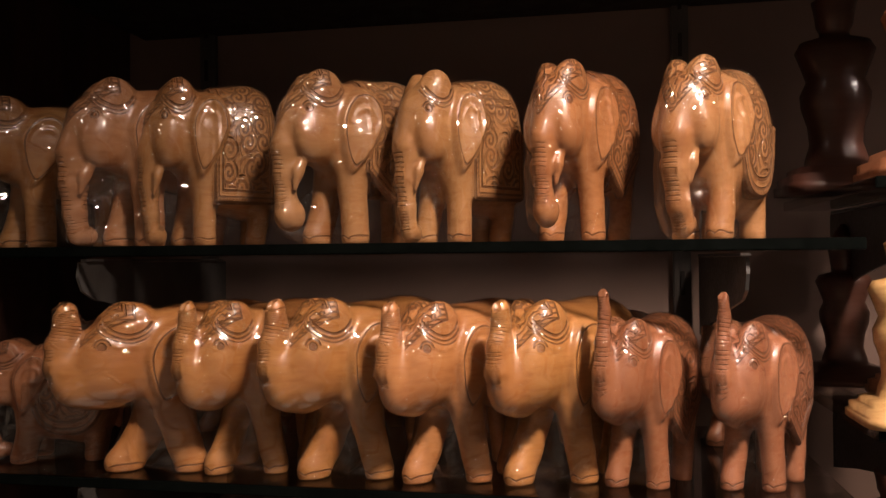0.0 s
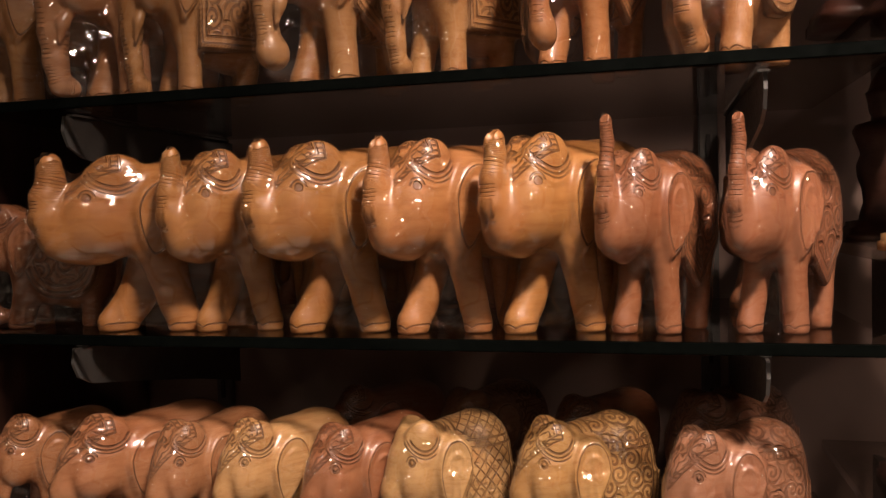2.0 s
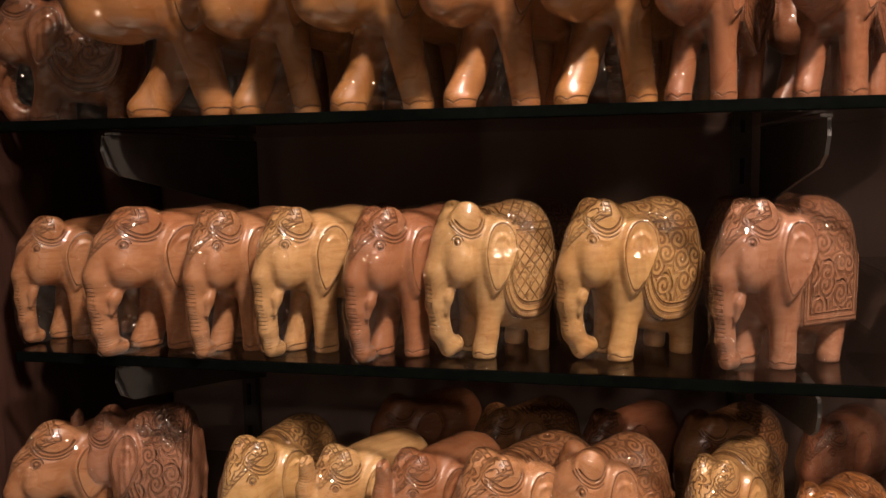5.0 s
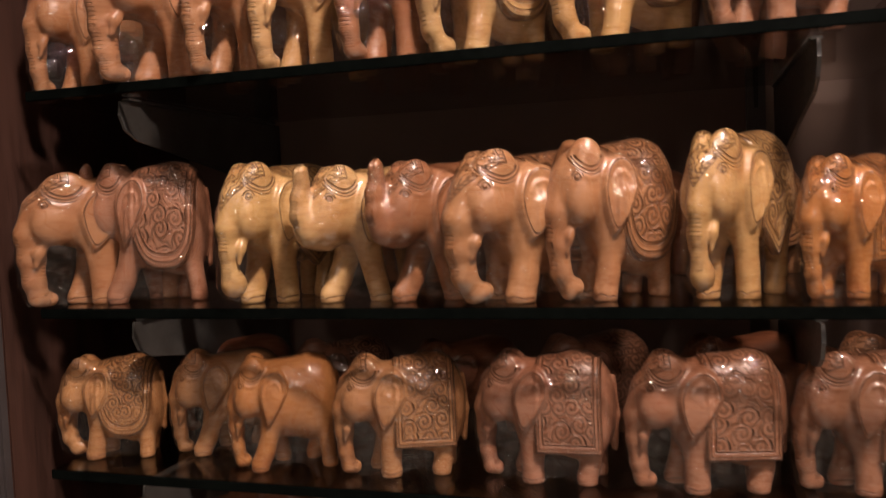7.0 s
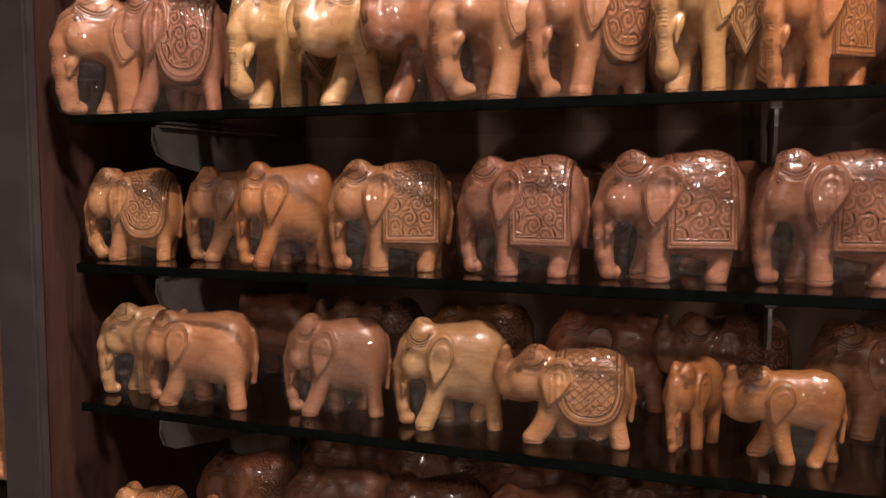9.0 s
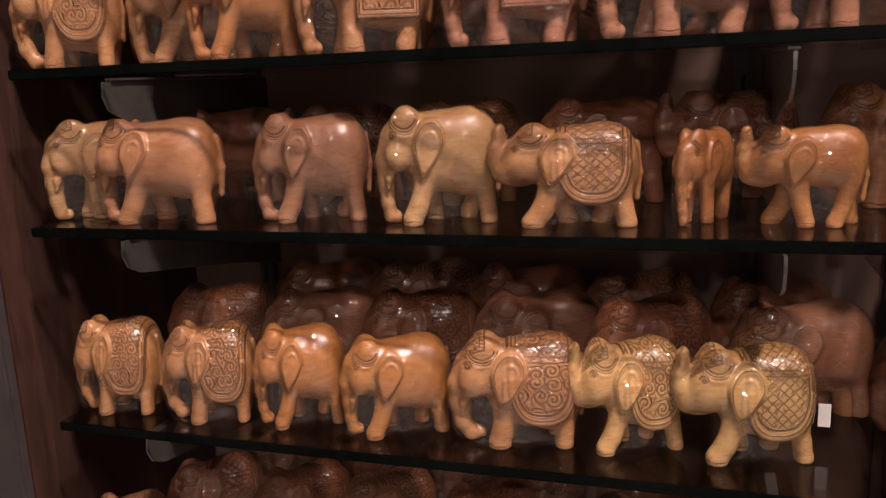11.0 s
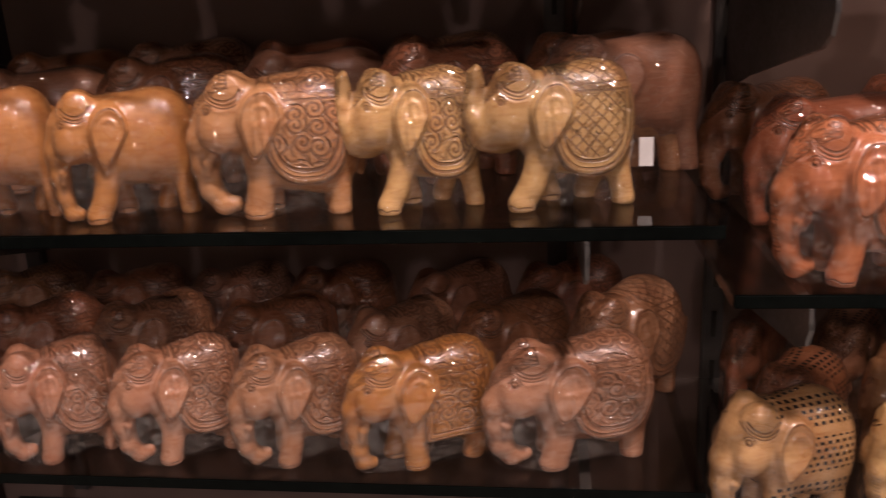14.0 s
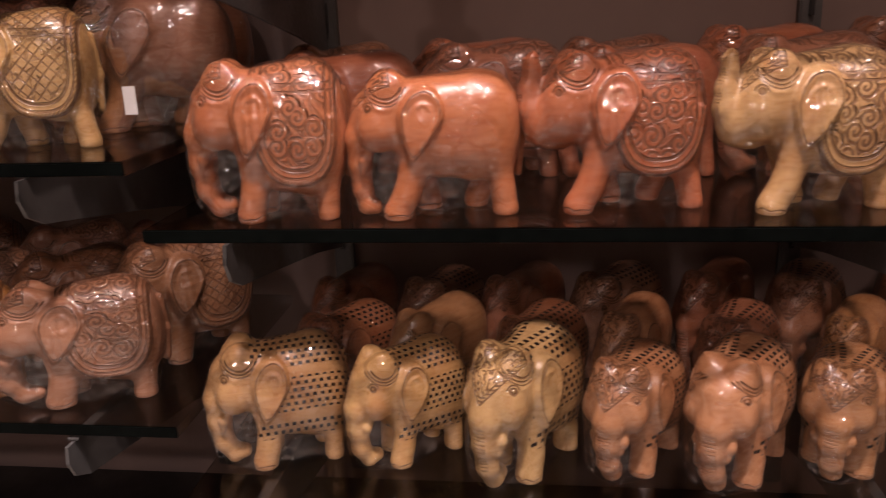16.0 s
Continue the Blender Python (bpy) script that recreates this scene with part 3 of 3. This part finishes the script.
FRONT["b"] = [
    ("round", "brown", -0.318, 0.060, 20, 0.108, 1.00, 1.00),
    ("raised", "honey", -0.179, 0.056, 42, 0.143, 1.15, 0.98),
    ("raised", "honey", -0.113, 0.058, 55, 0.144, 0.85, 0.92),
    ("raised", "honey", -0.021, 0.057, 48, 0.146, 0.98, 0.97),
    ("raised", "honey", 0.058, 0.057, 52, 0.144, 0.90, 0.92),
    ("raised", "honey", 0.138, 0.068, 55, 0.145, 0.93, 0.99),
    ("salute", "brown", 0.198, 0.059, 55, 0.131, 0.76, 0.85),
    ("salute", "brown", 0.283, 0.066, 56, 0.129, 0.81, 0.83),
]
FRONT["c"] = [
    ("plain", "tan", -0.326, 0.072, 54, 0.109, 0.90, 0.97),
    ("plain", "tan", -0.223, 0.064, 61, 0.118, 1.18, 1.09),
    ("plain", "tan", -0.164, 0.058, 72, 0.116, 0.94, 0.93),
    ("plain", "straw", -0.097, 0.061, 56, 0.117, 0.92, 0.95),
    ("plain", "brown", -0.024, 0.060, 60, 0.117, 0.96, 0.97),
    ("round", "straw", 0.038, 0.065, 43, 0.120, 0.78, 0.85),
    ("round", "straw", 0.144, 0.072, 35, 0.121, 0.83, 0.84),
    ("square", "rose", 0.249, 0.060, 38, 0.121, 0.83, 0.82),
]
FRONT["d"] = [
    ("plain", "tan", -0.309, 0.063, 50, 0.117, 1.14, 0.98),
    ("raised_cloth", "rose", -0.274, 0.062, 21, 0.124, 0.73, 0.91),
    ("point", "straw", -0.145, 0.062, 72, 0.116, 0.96, 0.97),
    ("raised", "straw", -0.064, 0.062, 55, 0.110, 0.95, 0.97),
    ("raised", "brown", -0.002, 0.062, 55, 0.111, 0.95, 0.97),
    ("round", "tan", 0.066, 0.062, 51, 0.115, 1.06, 1.04),
    ("round", "tan", 0.128, 0.062, 40, 0.120, 0.73, 0.88),
    ("point", "straw", 0.217, 0.062, 58, 0.120, 0.81, 0.86),
    ("square", "orange", 0.291, 0.061, 42, 0.099, 0.74, 0.88),
]
FRONT["e"] = [
    ("round", "tan", -0.318, 0.053, 19, 0.092, 0.90, 0.94),
    ("striding", "tan", -0.221, 0.085, 27, 0.093, 0.89, 0.94),
    ("striding", "honey", -0.148, 0.053, 26, 0.096, 0.79, 0.95),
    ("square", "tan", -0.041, 0.052, 20, 0.097, 0.92, 0.98),
    ("square", "rose", 0.077, 0.055, 2, 0.100, 0.91, 0.98),
    ("square", "rose", 0.195, 0.055, 13, 0.102, 0.94, 0.98),
    ("square", "rose", 0.309, 0.070, 13, 0.102, 0.92, 0.93),
]
FRONT["f"] = [
    ("plain", "straw", -0.310, 0.068, 39, 0.091, 0.99, 0.96),
    ("striding", "tan", -0.237, 0.041, 8, 0.092, 1.02, 0.98),
    ("striding", "rose", -0.101, 0.060, 18, 0.091, 0.87, 0.98),
    ("striding", "straw", 0.011, 0.059, 20, 0.094, 0.85, 0.98),
    ("raised_cloth", "tan", 0.118, 0.050, 8, 0.078, 1.15, 0.98),
    ("plain", "honey", 0.210, 0.076, 63, 0.071, 0.84, 0.87),
    ("raised", "honey", 0.283, 0.058, 5, 0.072, 0.98, 0.96),
]
FRONT["g"] = [
    ("round", "tan", -0.305, 0.043, 13, 0.091, 0.78, 0.99),
    ("round", "tan", -0.207, 0.044, 20, 0.091, 0.80, 1.00),
    ("striding", "orange", -0.126, 0.054, 28, 0.090, 0.72, 0.99),
    ("striding", "orange", -0.034, 0.053, 29, 0.086, 0.89, 0.99),
    ("round", "tan", 0.076, 0.053, 13, 0.093, 1.01, 0.99),
    ("raised_cloth", "straw", 0.160, 0.062, 24, 0.090, 0.82, 0.96),
    ("raised_cloth", "straw", 0.250, 0.062, 16, 0.090, 0.94, 0.97),
]
FRONT["h"] = [
    ("round", "rose", -0.322, 0.048, 28, 0.089, 0.78, 1.01),
    ("round", "rose", -0.218, 0.051, 30, 0.088, 0.89, 0.99),
    ("round", "rose", -0.117, 0.057, 35, 0.089, 0.84, 0.99),
    ("round", "rose", -0.024, 0.061, 34, 0.088, 0.92, 0.98),
    ("round", "rose", 0.065, 0.061, 34, 0.088, 0.93, 0.97),
    ("square", "orange", 0.156, 0.058, 27, 0.088, 1.06, 0.97),
    ("round", "rose", 0.261, 0.065, 21, 0.090, 1.16, 0.96),
]
FRONT["p"] = [
    ("round", "red", 0.425, 0.036, 11, 0.097, 0.87, 1.02),
    ("striding", "red", 0.522, 0.042, 11, 0.088, 0.97, 1.00),
    ("raised_cloth", "red", 0.632, 0.055, 12, 0.095, 0.93, 0.98),
    ("raised_cloth", "straw", 0.739, 0.050, 13, 0.093, 0.90, 0.98),
]
FRONT["q"] = [
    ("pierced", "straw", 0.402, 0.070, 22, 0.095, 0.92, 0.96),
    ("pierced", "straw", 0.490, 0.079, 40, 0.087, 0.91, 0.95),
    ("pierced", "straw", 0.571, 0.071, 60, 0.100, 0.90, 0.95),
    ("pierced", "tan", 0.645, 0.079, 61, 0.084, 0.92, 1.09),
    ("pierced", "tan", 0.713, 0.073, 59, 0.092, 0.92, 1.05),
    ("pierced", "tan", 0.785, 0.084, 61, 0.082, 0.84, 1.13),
]

SHELVES = {"a": 1.6425, "b": 1.455, "c": 1.269, "d": 1.085, "e": 0.9455, "f": 0.811, "g": 0.629, "h": 0.446, "p": 0.5875, "q": 0.40}
NAMES = {"a": "first", "b": "second", "c": "third", "d": "fourth", "e": "fifth", "f": "sixth", "g": "seventh", "h": "eighth", "p": "upper side", "q": "lower side"}
room()
divider()
base_cabinet()
upright(-0.29)
upright(0.245)
upright(0.39, 0.25, 0.98)
upright(0.80, 0.25, 0.98)
top_board()
for key, z in SHELVES.items():
    x0, x1, posts = (-0.352, 0.338, (-0.266, 0.262)) if key < "m" else (0.344, 1.04, (0.39, 0.80))
    shelf(x0, x1, z, 0.018 if key == "h" else 0.0)
    for x in posts:
        bracket(x, z - 0.009)
    for kind, colour, x, y, turn, height, stretch, girth in FRONT[key]:
        elephant(kind, colour, x, y, z, turn, height, f"elephants on the {NAMES[key]} shelf", True, stretch, girth)

# figures behind the front rows: shelf, first x, step, number, y, turn, height, kinds, colours
REAR = [
    ("b", -0.20, 0.125, 5, 0.215, 50, 0.120, ("raised", "plain"), ("brown", "honey")),
    ("c", -0.06, 0.105, 4, 0.215, 50, 0.112, ("plain", "round"), ("brown", "rose")),
    ("d", -0.05, 0.095, 5, 0.215, 45, 0.104, ("plain", "round"), ("brown", "tan")),
    ("e", -0.255, 0.120, 6, 0.165, 30, 0.095, ("striding", "round"), ("brown", "rose")),
    ("f", -0.230, 0.118, 6, 0.165, 22, 0.098, ("striding", "raised_cloth", "round"), ("brown", "rose", "tan")),
    ("g", -0.260, 0.110, 6, 0.155, 24, 0.098, ("round", "striding"), ("brown", "rose")),
    ("g", -0.180, 0.115, 5, 0.240, 24, 0.105, ("striding", "round"), ("brown", "rose")),
    ("h", -0.280, 0.100, 6, 0.145, 35, 0.090, ("round",), ("rose", "brown")),
    ("h", -0.240, 0.100, 6, 0.230, 35, 0.092, ("round",), ("rose", "brown")),
    ("p", 0.445, 0.105, 5, 0.150, 14, 0.098, ("striding", "round"), ("red", "brown")),
    ("p", 0.420, 0.110, 5, 0.235, 14, 0.100, ("round", "striding"), ("brown", "red")),
    ("q", 0.425, 0.077, 7, 0.150, 60, 0.090, ("pierced", "plain"), ("brown", "tan")),
    ("q", 0.415, 0.077, 7, 0.235, 60, 0.092, ("plain", "pierced"), ("brown", "rose")),
]
for key, x, step, count, y, turn, height, kinds, colours in REAR:
    for n in range(count):
        r = random.Random(f"{key}{y}{n}")
        elephant(kinds[n % len(kinds)], colours[n % len(colours)], x + n * step + r.uniform(-0.006, 0.006), y + r.uniform(-0.006, 0.006), SHELVES[key],
                 turn + r.uniform(-8, 8), height * r.uniform(0.95, 1.04), f"elephants at the back of the {NAMES[key]} shelf", False)
for key, kind, colour, x, y, turn, height in (("h", "round", "rose", 0.300, 0.150, 50, 0.098), ("g", "striding", "tan", 0.288, 0.150, 30, 0.094)):
    elephant(kind, colour, x, y, SHELVES[key], turn, height, f"elephants on the {NAMES[key]} shelf")

# ---------------------------------------------------------------- the side bays with idols
for z in (1.684, 1.511, 1.320, 1.129, 0.942, 0.765):
    shelf(0.344, 1.04, z)
    bracket(0.39, z - 0.009)
for x, y, z, height, colour, label in (
    (0.365, 0.170, 1.684, 0.200, "dark", "dark brown carved seated idol on a plinth"), (0.395, 0.045, 1.684, 0.190, "brown", "brown carved seated idol on a plinth"),
    (0.372, 0.030, 1.511, 0.150, "straw", "pale straw-coloured carved standing idol on a plinth"), (0.420, 0.150, 1.511, 0.145, "brown", "brown carved seated idol on a plinth"), (0.385, 0.225, 1.511, 0.150, "dark", "dark brown carved seated idol on a plinth"),
    (0.372, 0.045, 1.320, 0.125, "tan", "tan carved standing idol on a plinth"), (0.375, 0.045, 1.129, 0.130, "tan", "tan carved standing idol on a plinth"),
    (0.40, 0.15, 1.129, 0.15, "dark", "dark brown carved seated idol on a plinth"), (0.40, 0.15, 1.320, 0.15, "dark", "dark brown carved seated idol on a plinth"),
    (0.40, 0.12, 0.765, 0.12, "dark", "dark brown carved seated idol on a plinth"), (0.49, 0.12, 0.765, 0.12, "dark", "dark brown carved seated idol on a plinth"),
):
    figure(x, y, z, height, colour, label, "idols in the side bay", 0.85)
elephant("square", "rose", 0.415, 0.060, 0.942, 20, 0.098, "elephants in the side bay")
for z in (0.985, 0.722, 0.596):
    shelf(-1.10, -0.445, z)
    bracket(-0.52, z - 0.009)
for x, y, z, height, colour in ((-0.478, 0.030, 0.985, 0.115, "rose"), (-0.580, 0.030, 0.985, 0.115, "tan"), (-0.480, 0.035, 0.722, 0.205, "tan"), (-0.60, 0.035, 0.722, 0.205, "tan"), (-0.483, 0.035, 0.596, 0.085, "rose")):
    figure(x, y, z, height, colour, f"{WORDS[colour]} carved standing idol on a plinth", "idols beyond the panel", 0.7)
for x, y, z, high in ((0.303, 0.086, 0.646, 0.019), (0.330, 0.150, 0.690, 0.014)):
    tagged(link("price_tag", box((x - 0.0045, y, z), (x + 0.0045, y + 0.0006, z + high)), PAPER), "blank white paper price tag on an elephant's hind leg", "tag", "price tags")
